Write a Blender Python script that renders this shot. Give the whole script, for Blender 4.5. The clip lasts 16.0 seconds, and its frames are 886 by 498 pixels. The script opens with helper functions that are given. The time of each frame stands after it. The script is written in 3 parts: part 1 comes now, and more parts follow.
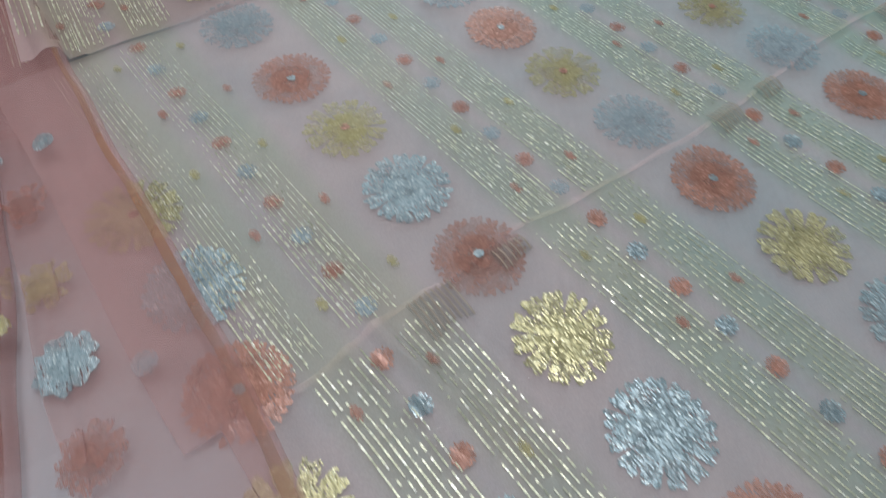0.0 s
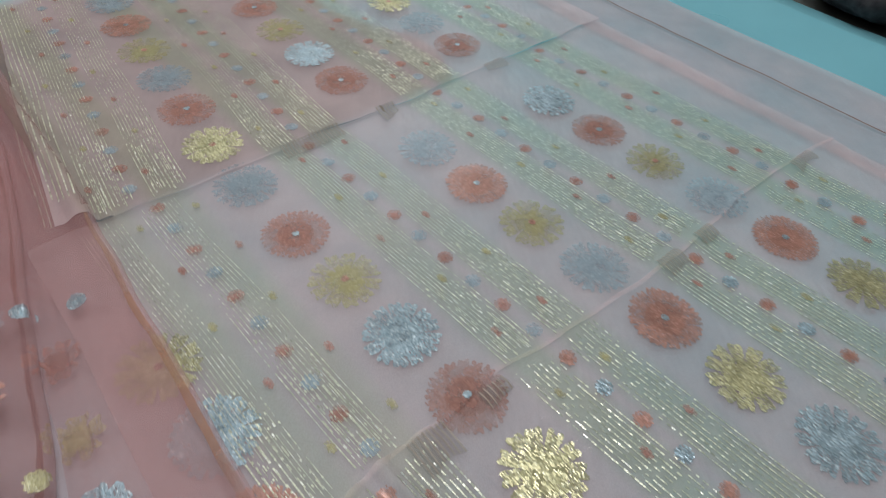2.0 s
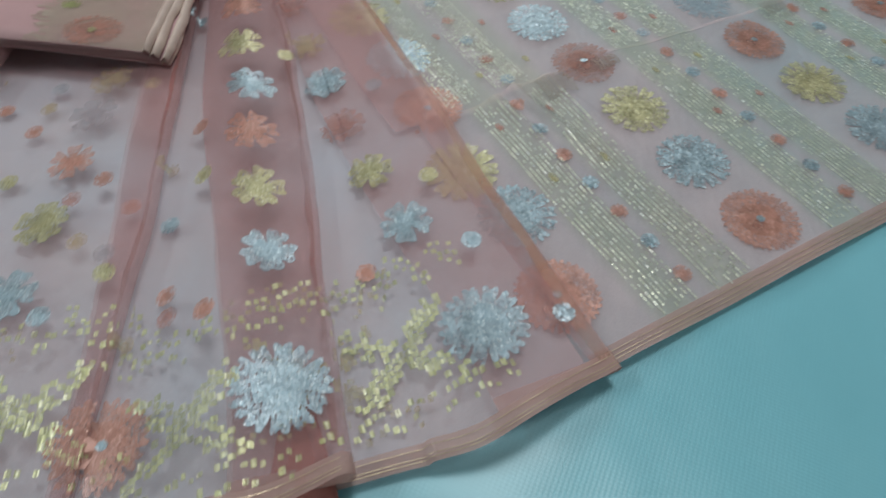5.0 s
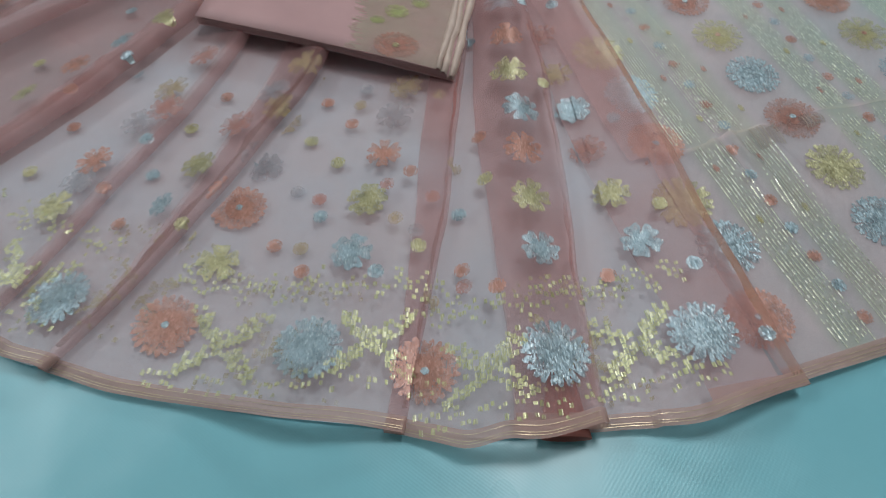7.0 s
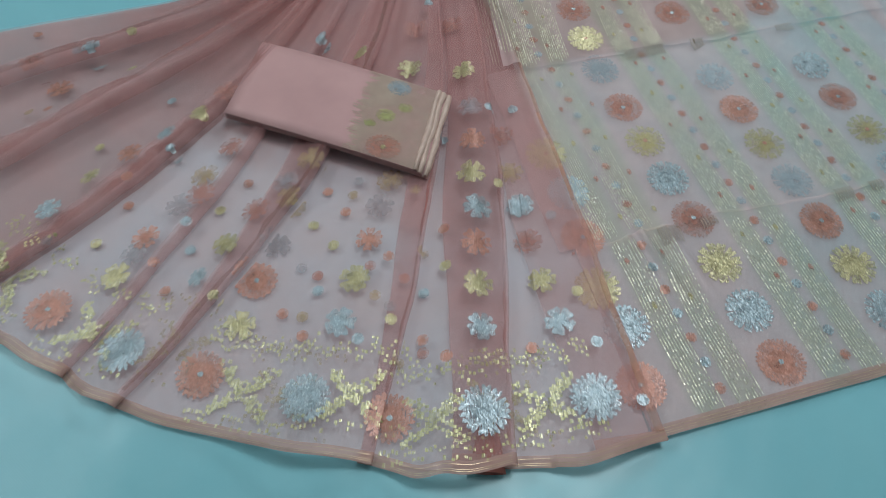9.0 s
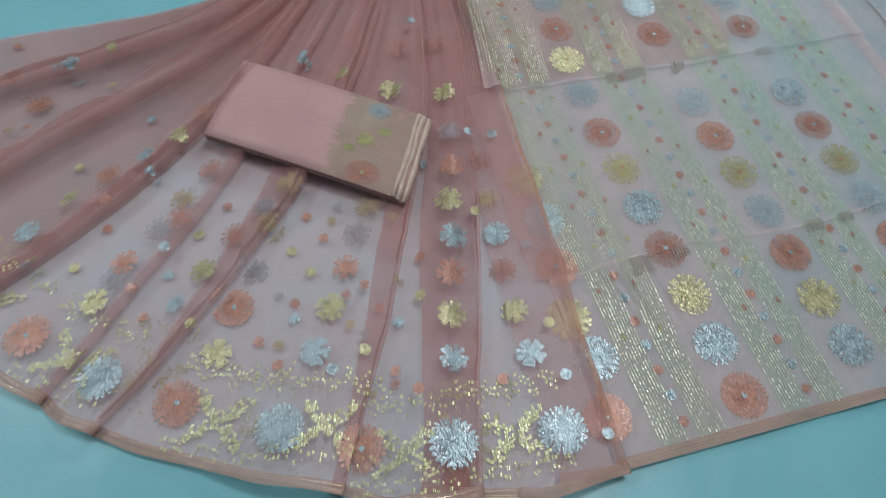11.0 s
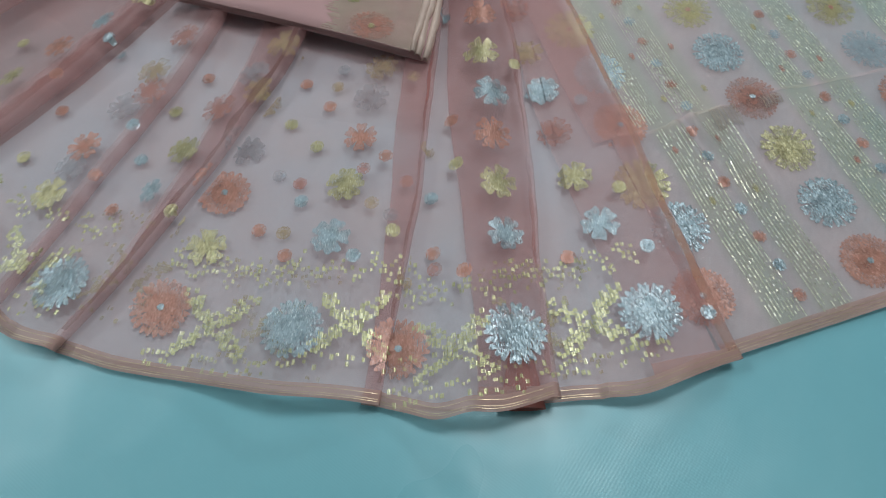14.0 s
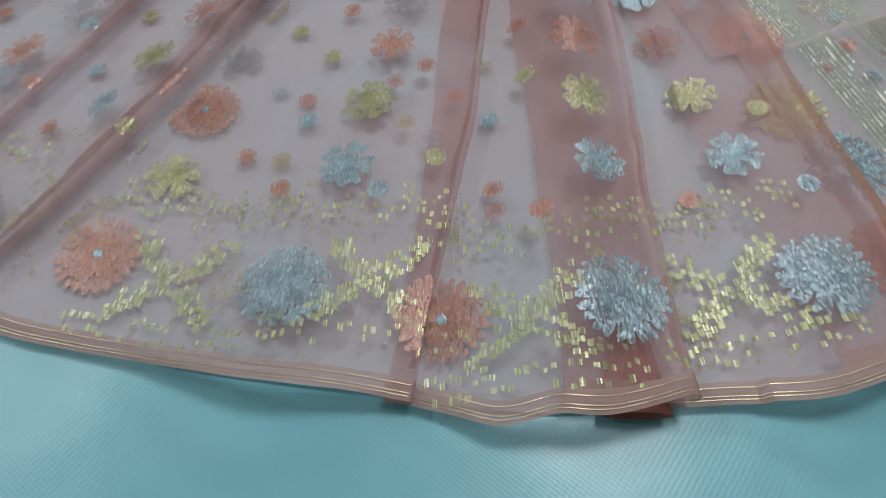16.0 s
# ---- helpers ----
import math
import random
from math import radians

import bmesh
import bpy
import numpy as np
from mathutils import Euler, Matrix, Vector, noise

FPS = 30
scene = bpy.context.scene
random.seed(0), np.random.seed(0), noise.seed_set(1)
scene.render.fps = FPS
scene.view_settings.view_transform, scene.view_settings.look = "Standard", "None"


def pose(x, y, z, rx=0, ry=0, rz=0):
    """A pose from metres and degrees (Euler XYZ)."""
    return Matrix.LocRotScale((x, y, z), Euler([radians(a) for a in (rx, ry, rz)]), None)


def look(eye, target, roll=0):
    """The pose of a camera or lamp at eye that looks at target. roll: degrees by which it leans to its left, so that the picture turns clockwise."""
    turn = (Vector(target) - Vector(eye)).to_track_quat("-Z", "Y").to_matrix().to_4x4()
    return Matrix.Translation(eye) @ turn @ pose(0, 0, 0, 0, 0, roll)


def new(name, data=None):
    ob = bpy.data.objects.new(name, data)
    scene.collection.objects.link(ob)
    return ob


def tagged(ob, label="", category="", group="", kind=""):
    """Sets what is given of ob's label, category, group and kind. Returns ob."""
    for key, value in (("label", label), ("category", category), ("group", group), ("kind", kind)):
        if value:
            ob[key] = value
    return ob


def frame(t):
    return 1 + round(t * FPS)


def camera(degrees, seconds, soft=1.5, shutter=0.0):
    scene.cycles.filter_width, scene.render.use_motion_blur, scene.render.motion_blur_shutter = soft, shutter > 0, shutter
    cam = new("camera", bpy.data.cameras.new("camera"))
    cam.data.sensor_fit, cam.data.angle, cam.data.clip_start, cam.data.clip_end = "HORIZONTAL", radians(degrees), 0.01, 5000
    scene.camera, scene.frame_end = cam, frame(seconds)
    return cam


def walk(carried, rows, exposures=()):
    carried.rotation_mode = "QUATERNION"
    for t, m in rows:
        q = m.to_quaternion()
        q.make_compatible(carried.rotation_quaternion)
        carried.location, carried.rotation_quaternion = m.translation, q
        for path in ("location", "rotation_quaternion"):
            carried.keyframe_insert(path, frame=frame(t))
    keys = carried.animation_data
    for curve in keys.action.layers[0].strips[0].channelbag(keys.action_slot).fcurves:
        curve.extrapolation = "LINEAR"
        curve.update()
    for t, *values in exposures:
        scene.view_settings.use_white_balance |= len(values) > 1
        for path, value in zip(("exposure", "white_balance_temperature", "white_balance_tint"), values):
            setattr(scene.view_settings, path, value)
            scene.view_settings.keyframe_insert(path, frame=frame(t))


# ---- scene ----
cam = camera(70.0, 16.0, soft=1.0, shutter=0.4)
PATH = [
    (0, (0.059, 0.103, 0.348), (0.069, 1.272, -1.275), 2.7),
    (0.5, (0.041, 0.147, 0.365), (0.033, 1.372, -1.215), 1.0),
    (1, (0.038, 0.158, 0.396), (0.087, 1.472, -1.111), 1.9),
    (1.5, (0.042, 0.128, 0.416), (0.117, 1.498, -1.039), 2.9),
    (2, (0.042, 0.092, 0.425), (0.135, 1.486, -1.007), 4.0),
    (2.5, (0.047, 0.05, 0.417), (0.161, 1.4, -1.055), 5.4),
    (3, (0.069, 0.009, 0.421), (0.198, 1.355, -1.053), 4.6),
    (3.5, (0.067, -0.059, 0.416), (0.107, 1.276, -1.073), 2.7),
    (4, (0.057, -0.128, 0.403), (0.023, 1.154, -1.132), 2.9),
    (4.5, (0.048, -0.167, 0.4), (-0.066, 1.063, -1.173), 2.4),
    (5, (0.035, -0.197, 0.393), (-0.145, 0.988, -1.207), 2.5),
    (5.2, (0.021, -0.214, 0.384), (-0.192, 0.949, -1.229), 2.9),
    (7.3, (-0.098, -0.304, 0.569), (-0.502, 0.714, -1.104), 1.2),
    (7.5, (-0.094, -0.308, 0.599), (-0.491, 0.707, -1.078), 1.8),
    (8, (-0.076, -0.299, 0.662), (-0.441, 0.69, -1.037), 3.0),
    (8.5, (-0.062, -0.287, 0.708), (-0.393, 0.69, -1.005), 4.7),
    (9, (-0.056, -0.286, 0.758), (-0.436, 0.686, -0.948), 3.3),
    (9.5, (-0.056, -0.278, 0.779), (-0.405, 0.679, -0.943), 4.8),
    (10, (-0.057, -0.256, 0.8), (-0.404, 0.685, -0.931), 5.2),
    (12.5, (-0.067, -0.222, 0.807), (-0.349, 0.626, -0.982), 4.9),
    (13, (-0.075, -0.228, 0.761), (-0.381, 0.556, -1.053), 0.7),
    (13.5, (-0.076, -0.246, 0.663), (-0.364, 0.559, -1.145), 1.7),
    (14, (-0.083, -0.265, 0.596), (-0.388, 0.585, -1.188), 2.1),
    (14.5, (-0.089, -0.273, 0.528), (-0.449, 0.654, -1.207), 0.7),
    (15, (-0.094, -0.279, 0.473), (-0.493, 0.675, -1.238), 0.0),
    (15.5, (-0.098, -0.271, 0.425), (-0.553, 0.716, -1.254), -1.6),
    (16, (-0.113, -0.254, 0.378), (-0.536, 0.681, -1.339), -0.7),
]
EXPOSURES = [(0.0, -0.10, 6600, 12.0), (3.5, -0.08, 6600, 13.0), (5.0, -0.10, 6500, 9.0), (7.5, -0.12, 6500, 9.0), (16.0, -0.12, 6500, 9.0)]
walk(cam, [(t, look(eye, target, roll)) for t, eye, target, roll in PATH], EXPOSURES)

from mathutils.bvhtree import BVHTree

# ---- light: one diffused tube fitting on the ceiling and the pale room around it ----
world = bpy.data.worlds.new("room_air")
scene.world = world
world.use_nodes = True
world.node_tree.nodes["Background"].inputs["Color"].default_value = (0.86, 0.95, 1.0, 1)
world.node_tree.nodes["Background"].inputs["Strength"].default_value = 0.16


def area_lamp(name, loc, target, sx, sy, watts, colour):
    lamp = bpy.data.lights.new(name, "AREA")
    lamp.shape, lamp.size, lamp.size_y, lamp.energy, lamp.color = "RECTANGLE", sx, sy, watts, colour
    ob = new(name, lamp)
    ob.matrix_world = look(loc, target)
    return ob


area_lamp("wall_tube_light", (-0.3, 3.3, 2.1), (-0.2, 0.2, 0), 1.3, 0.18, 20, (0.95, 0.98, 1.0))
area_lamp("ceiling_lamp_light", (0.15, 0.75, 2.55), (0.15, 0.74, 0), 0.6, 0.6, 29, (0.97, 0.98, 1.0))
area_lamp("ceiling_tube_light", (-2.5, 0.0, 2.55), (-2.3, 0.02, 0), 1.3, 0.2, 28, (0.92, 0.97, 1.0))


# ---- materials ----
def nodes_of(name):
    m = bpy.data.materials.new(name)
    m.use_nodes = True
    nt = m.node_tree
    nt.nodes.clear()
    return m, nt, nt.nodes.new("ShaderNodeOutputMaterial")


def link(nt, a, b):
    nt.links.new(a, b)


def coords(nt, scale=(1, 1, 1), rot=(0, 0, 0)):
    tc = nt.nodes.new("ShaderNodeTexCoord")
    mp = nt.nodes.new("ShaderNodeMapping")
    mp.inputs["Scale"].default_value = scale
    mp.inputs["Rotation"].default_value = rot
    link(nt, tc.outputs["Object"], mp.inputs["Vector"])
    return mp.outputs["Vector"]


def noise_tex(nt, vec, scale, detail=3, rough=0.5):
    n = nt.nodes.new("ShaderNodeTexNoise")
    n.inputs["Scale"].default_value, n.inputs["Detail"].default_value, n.inputs["Roughness"].default_value = scale, detail, rough
    link(nt, vec, n.inputs["Vector"])
    return n.outputs["Fac"]


def wave_tex(nt, vec, scale, direction="X", distortion=0.0):
    n = nt.nodes.new("ShaderNodeTexWave")
    n.bands_direction = direction
    n.inputs["Scale"].default_value, n.inputs["Distortion"].default_value = scale, distortion
    link(nt, vec, n.inputs["Vector"])
    return n.outputs["Fac"]


def ramp(nt, fac, a, b, lo=0.3, hi=0.7):
    r = nt.nodes.new("ShaderNodeMapRange")
    r.inputs["From Min"].default_value, r.inputs["From Max"].default_value = lo, hi
    r.inputs["To Min"].default_value, r.inputs["To Max"].default_value = a, b
    link(nt, fac, r.inputs["Value"])
    return r.outputs["Result"]


def mix_colour(nt, fac, a, b):
    n = nt.nodes.new("ShaderNodeMix")
    n.data_type = "RGBA"
    link(nt, fac, n.inputs[0])
    n.inputs[6].default_value, n.inputs[7].default_value = (*a, 1), (*b, 1)
    return n.outputs[2]


def bump(nt, fac, strength, distance, normal=None):
    n = nt.nodes.new("ShaderNodeBump")
    n.inputs["Strength"].default_value, n.inputs["Distance"].default_value = strength, distance
    link(nt, fac, n.inputs["Height"])
    if normal:
        link(nt, normal, n.inputs["Normal"])
    return n.outputs["Normal"]


def sheer(name, colour, cover, tint=(1, 1, 1), spread=0.08, rough=0.45, stripes=None, thinning=None):
    """Sheer organza: part thread, part open weave that lets the view and the light through."""
    m, nt, out = nodes_of(name)
    vec = coords(nt)
    soft = noise_tex(nt, vec, 9, 3)
    fine = noise_tex(nt, vec, 900, 2)
    c = mix_colour(nt, soft, tuple(v * 0.9 for v in colour), tuple(min(1, v * 1.1) for v in colour))
    band = None
    if stripes:  # woven tissue stripes: pairs of soft bands that repeat across the cloth
        period, middle, half = stripes
        dot = nt.nodes.new("ShaderNodeVectorMath")
        dot.operation = "DOT_PRODUCT"
        dot.inputs[1].default_value = (0.746, 0.668, 0)  # across the stripes
        link(nt, vec, dot.inputs[0])

        def calc(op, a, b):
            n = nt.nodes.new("ShaderNodeMath")
            n.operation = op
            link(nt, a, n.inputs[0])
            n.inputs[1].default_value = b
            return n.outputs[0]
        d = calc("ADD", calc("ABSOLUTE", calc("SUBTRACT", calc("MODULO", calc("ADD", dot.outputs["Value"], 10 * period - middle + period / 2), period), period / 2), 0), -half)
        band = ramp(nt, calc("ABSOLUTE", d, 0), 1.0, 0.0, 0.010, 0.026)
        inside = nt.nodes.new("ShaderNodeMath")
        inside.operation = "MULTIPLY"
        link(nt, band, inside.inputs[0])
        link(nt, ramp(nt, dot.outputs["Value"], 1.0, 0.0, 0.80, 0.84), inside.inputs[1])
        inside = inside.outputs[0]
        warm = nt.nodes.new("ShaderNodeMath")
        warm.operation = "SUBTRACT"
        link(nt, ramp(nt, noise_tex(nt, vec, 5, 2), 0.2, 1.2), warm.inputs[0])
        link(nt, ramp(nt, dot.outputs["Value"], 0.0, 0.7, 0.2, 0.8), warm.inputs[1])
        warm.use_clamp = True
        tone = mix_colour(nt, warm.outputs[0], (0.64, 0.71, 0.55), (0.74, 0.68, 0.56))
        over = nt.nodes.new("ShaderNodeMix")
        over.data_type = "RGBA"
        link(nt, ramp(nt, inside, 0.0, 0.8, 0, 1), over.inputs[0])
        link(nt, c, over.inputs[6])
        link(nt, tone, over.inputs[7])
        c = over.outputs[2]
    p = nt.nodes.new("ShaderNodeBsdfPrincipled")
    p.inputs["Roughness"].default_value = rough
    p.inputs["Specular IOR Level"].default_value = 0.25
    link(nt, c, p.inputs["Base Color"])
    crease = noise_tex(nt, coords(nt, scale=(1, 0.35, 1), rot=(0, 0, 0.35)), 26, 3, 0.55)
    link(nt, bump(nt, crease, 0.35, 0.012), p.inputs["Normal"])
    tl = nt.nodes.new("ShaderNodeBsdfTranslucent")
    link(nt, c, tl.inputs["Color"])
    body = nt.nodes.new("ShaderNodeMixShader")
    body.inputs[0].default_value = 0.3
    link(nt, p.outputs[0], body.inputs[1])
    link(nt, tl.outputs[0], body.inputs[2])
    tr = nt.nodes.new("ShaderNodeBsdfTransparent")
    tr.inputs["Color"].default_value = (*tint, 1)
    mx = nt.nodes.new("ShaderNodeMixShader")
    add = nt.nodes.new("ShaderNodeMath")
    add.operation = "ADD"
    link(nt, ramp(nt, soft, -spread, spread), add.inputs[0])
    link(nt, ramp(nt, fine, cover - 0.03, cover + 0.03), add.inputs[1])
    amount = add.outputs[0]
    if thinning:  # fewer layers of cloth further from a point, or along a direction
        how, vector, near, far, least = thinning
        reach = nt.nodes.new("ShaderNodeVectorMath")
        reach.operation = how
        link(nt, vec, reach.inputs[0])
        reach.inputs[1].default_value = vector
        layers = nt.nodes.new("ShaderNodeMath")
        layers.operation = "MULTIPLY"
        link(nt, amount, layers.inputs[0])
        link(nt, ramp(nt, reach.outputs["Value"], 1.0, least, near, far), layers.inputs[1])
        amount = layers.outputs[0]
    link(nt, amount, mx.inputs[0])
    link(nt, tr.outputs[0], mx.inputs[1])
    link(nt, body.outputs[0], mx.inputs[2])
    link(nt, mx.outputs[0], out.inputs["Surface"])
    return m


def zari(name, colour, dark, cover=0.92, metal=0.5, rough=0.34, vary=0.5):
    """Woven metal thread: each float has its own tone, some a painted glint, and worn patches let the cloth show."""
    m, nt, out = nodes_of(name)
    vec = coords(nt)
    big = noise_tex(nt, vec, 70, 3)
    fine = noise_tex(nt, vec, 900, 2)
    geo = nt.nodes.new("ShaderNodeNewGeometry")
    info = nt.nodes.new("ShaderNodeObjectInfo")
    each = geo.outputs["Random Per Island"]
    c = mix_colour(nt, ramp(nt, each, 0, 1, 0.5 - 0.5 * vary - 0.1, 0.5 + 0.5 * vary), dark, colour)
    # sparkle put into the base colour: a few random floats turn pale
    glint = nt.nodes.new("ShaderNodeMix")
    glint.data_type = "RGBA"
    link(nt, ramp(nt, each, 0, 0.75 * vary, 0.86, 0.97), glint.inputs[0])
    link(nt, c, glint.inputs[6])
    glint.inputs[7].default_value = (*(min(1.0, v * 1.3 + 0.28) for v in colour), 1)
    hsv = nt.nodes.new("ShaderNodeHueSaturation")
    link(nt, glint.outputs[2], hsv.inputs["Color"])
    link(nt, ramp(nt, info.outputs["Random"], 0.88, 1.1, 0, 1), hsv.inputs["Value"])
    p = nt.nodes.new("ShaderNodeBsdfPrincipled")
    link(nt, hsv.outputs[0], p.inputs["Base Color"])
    p.inputs["Metallic"].default_value = metal
    link(nt, ramp(nt, big, rough - 0.1, rough + 0.14), p.inputs["Roughness"])
    link(nt, bump(nt, fine, 0.3, 0.0004), p.inputs["Normal"])
    tr = nt.nodes.new("ShaderNodeBsdfTransparent")
    mx = nt.nodes.new("ShaderNodeMixShader")
    link(nt, ramp(nt, big, cover - 0.25, min(1, cover + 0.08), 0.35, 0.6), mx.inputs[0])
    link(nt, tr.outputs[0], mx.inputs[1])
    link(nt, p.outputs[0], mx.inputs[2])
    link(nt, mx.outputs[0], out.inputs["Surface"])
    return m


def solid(name, a, b, rough=0.6, scale=8, spec=0.4, bump_scale=200, bump_amount=0.2, distance=0.001):
    m, nt, out = nodes_of(name)
    vec = coords(nt)
    p = nt.nodes.new("ShaderNodeBsdfPrincipled")
    link(nt, mix_colour(nt, ramp(nt, noise_tex(nt, vec, scale, 4), 0, 1), a, b), p.inputs["Base Color"])
    p.inputs["Roughness"].default_value, p.inputs["Specular IOR Level"].default_value = rough, spec
    link(nt, bump(nt, noise_tex(nt, vec, bump_scale, 3), bump_amount, distance), p.inputs["Normal"])
    link(nt, p.outputs[0], out.inputs["Surface"])
    return m


def vinyl(name):
    """Pale turquoise plastic sheet with a fine ribbed embossing."""
    m, nt, out = nodes_of(name)
    vec = coords(nt, rot=(0, 0, radians(14)))
    rib = wave_tex(nt, vec, 100, "X", 0.15)
    cross = wave_tex(nt, vec, 125, "Y", 0.1)
    soft = noise_tex(nt, vec, 3.5, 3)
    p = nt.nodes.new("ShaderNodeBsdfPrincipled")
    link(nt, mix_colour(nt, ramp(nt, soft, 0, 1), (0.20, 0.52, 0.60), (0.23, 0.57, 0.65)), p.inputs["Base Color"])
    link(nt, ramp(nt, noise_tex(nt, vec, 6, 2), 0.25, 0.40), p.inputs["Roughness"])
    p.inputs["Specular IOR Level"].default_value = 0.5
    n1 = bump(nt, rib, 0.08, 0.0004)
    n2 = bump(nt, cross, 0.06, 0.0003, n1)
    link(nt, bump(nt, soft, 0.5, 0.02, n2), p.inputs["Normal"])
    link(nt, p.outputs[0], out.inputs["Surface"])
    return m


PINK = (0.72, 0.43, 0.425)
SILK = sheer("pink_organza", PINK, 0.265)
INNER = sheer("inner_pale_organza", (0.84, 0.89, 1.0), 0.92, spread=0.02)
HEM = sheer("pink_border_weave", (0.60, 0.41, 0.36), 0.66)
PALLU = sheer("pallu_organza", (0.86, 0.70, 0.71), 0.50, stripes=(0.181, 0.382, 0.027))
LINING = sheer("pallu_lining_organza", (0.76, 0.70, 0.72), 0.60, thinning=("DOT_PRODUCT", (0.774, 0.633, 0), 0.25, 0.65, 0.1))
PLAIN_END = sheer("pallu_end_organza", (0.84, 0.64, 0.66), 0.50)
EDGE = sheer("ochre_edge_weave", (0.50, 0.27, 0.16), 0.38, spread=0.30)
DUSK = sheer("dusky_under_weave", (0.40, 0.28, 0.24), 0.60)
# crease strips: stacked cloth, with the folds' shadow put into the darker colour
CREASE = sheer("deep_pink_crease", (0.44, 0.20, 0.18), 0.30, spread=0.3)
SHADED_CREASE = sheer("shaded_pink_crease", (0.33, 0.18, 0.165), 0.46, spread=0.2)
GATHER = sheer("gathered_pink_weave", (0.54, 0.28, 0.26), 0.62, spread=0.10, thinning=("DISTANCE", (-0.55, 0.88, 0), 0.44, 0.74, 0.0))
DOUBLE = sheer("doubled_pink_organza", (0.68, 0.55, 0.56), 0.80)
# darker than the organza: the shade inside the open roll is in this colour
LOOP = sheer("shaded_pink_fold", (0.46, 0.17, 0.14), 0.85)
FLAP = sheer("tuck_weave", (0.50, 0.46, 0.40), 0.20)
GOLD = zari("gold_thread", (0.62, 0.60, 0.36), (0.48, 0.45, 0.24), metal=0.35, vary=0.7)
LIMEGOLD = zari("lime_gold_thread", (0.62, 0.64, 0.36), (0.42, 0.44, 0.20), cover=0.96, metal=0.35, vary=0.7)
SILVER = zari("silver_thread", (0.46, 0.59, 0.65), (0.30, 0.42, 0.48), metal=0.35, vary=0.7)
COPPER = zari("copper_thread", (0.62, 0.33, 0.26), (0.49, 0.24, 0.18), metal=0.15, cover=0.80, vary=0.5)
DULL_GOLD = zari("gold_reverse", (0.54, 0.50, 0.26), (0.43, 0.39, 0.18), cover=0.58, metal=0.15, rough=0.5, vary=0.5)
DULL_SILVER = zari("silver_reverse", (0.42, 0.52, 0.58), (0.32, 0.42, 0.48), cover=0.60, metal=0.15, rough=0.5, vary=0.5)
DULL_COPPER = zari("copper_reverse", (0.56, 0.28, 0.22), (0.44, 0.21, 0.16), cover=0.60, metal=0.1, rough=0.55, vary=0.3)
DULL_LIME = zari("lime_reverse", (0.50, 0.55, 0.24), (0.40, 0.42, 0.18), cover=0.6, metal=0.15, rough=0.5, vary=0.4)
REVERSE = {"gold_thread": DULL_GOLD, "silver_thread": DULL_SILVER, "copper_thread": DULL_COPPER}
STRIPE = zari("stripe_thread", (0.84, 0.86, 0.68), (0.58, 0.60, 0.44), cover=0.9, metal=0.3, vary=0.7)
HEMLINE = zari("border_thread", (0.70, 0.58, 0.38), (0.42, 0.30, 0.20), cover=0.8, vary=0.5)
VINYL = vinyl("turquoise_vinyl")
BLOUSE = solid("pink_silk", (0.50, 0.315, 0.32), (0.56, 0.355, 0.36), 0.55, 14, 0.4, 500, 0.15)
BLOUSE_EDGE = solid("beige_selvedge", (0.56, 0.44, 0.38), (0.66, 0.54, 0.47), 0.6, 60)
TISSUE = sheer("beige_brocade_ground", (0.56, 0.48, 0.40), 0.62, spread=0.45)
FLOORMAT = solid("grey_floor_tile", (0.10, 0.11, 0.10), (0.14, 0.15, 0.14), 0.5, 5)
WALLMAT = solid("cream_wall_paint", (0.62, 0.60, 0.56), (0.68, 0.66, 0.62), 0.8, 3)
CEILMAT = solid("white_ceiling_paint", (0.78, 0.78, 0.76), (0.82, 0.82, 0.80), 0.8, 3)
DARK = solid("black_weave", (0.012, 0.010, 0.012), (0.05, 0.045, 0.05), 0.7, 90)
FLAPLINE = solid("grey_brown_thread", (0.30, 0.25, 0.20), (0.42, 0.36, 0.30), 0.6, 80)
THREAD = solid("brown_thread", (0.20, 0.09, 0.07), (0.28, 0.14, 0.10), 0.6, 50)


# ---- small builders ----
def part(name, bm, material, parent=None, label=""):
    me = bpy.data.meshes.new(name)
    bm.to_mesh(me)
    bm.free()
    for f in me.polygons:
        f.use_smooth = True
    me.materials.append(material)
    ob = new(name, me)
    if parent:
        ob.parent = parent
    return tagged(ob, label)


def thing(name, label, category, loc=(0, 0, 0), group=""):
    ob = new(name)
    ob.empty_display_size = 0.05
    return tagged(ob, label, category, group)


def grid_mesh(fn, nu, nv):
    """A sheet whose point (i/nu, j/nv) lies at fn."""
    bm = bmesh.new()
    rows = [[bm.verts.new(fn(i / nu, j / nv)) for i in range(nu + 1)] for j in range(nv + 1)]
    for j in range(nv):
        for i in range(nu):
            bm.faces.new((rows[j][i], rows[j][i + 1], rows[j + 1][i + 1], rows[j + 1][i]))
    return bm


def box(bm, x0, y0, z0, x1, y1, z1):
    v = [bm.verts.new(p) for p in ((x0, y0, z0), (x1, y0, z0), (x1, y1, z0), (x0, y1, z0), (x0, y0, z1), (x1, y0, z1), (x1, y1, z1), (x0, y1, z1))]
    for f in ((3, 2, 1, 0), (4, 5, 6, 7), (0, 1, 5, 4), (1, 2, 6, 5), (2, 3, 7, 6), (3, 0, 4, 7)):
        bm.faces.new([v[k] for k in f])


def smooth01(x):
    x = max(0.0, min(1.0, x))
    return x * x * (3 - 2 * x)


def ripple(x, y, scale, seed=0.0):
    return noise.noise(Vector((x * scale + seed, y * scale - seed, seed)))


# ---- the room ----
def flat_box(name, dims, material, label, category):
    bm = bmesh.new()
    box(bm, *dims)
    return tagged(part(name, bm, material), label, category, kind="structure")


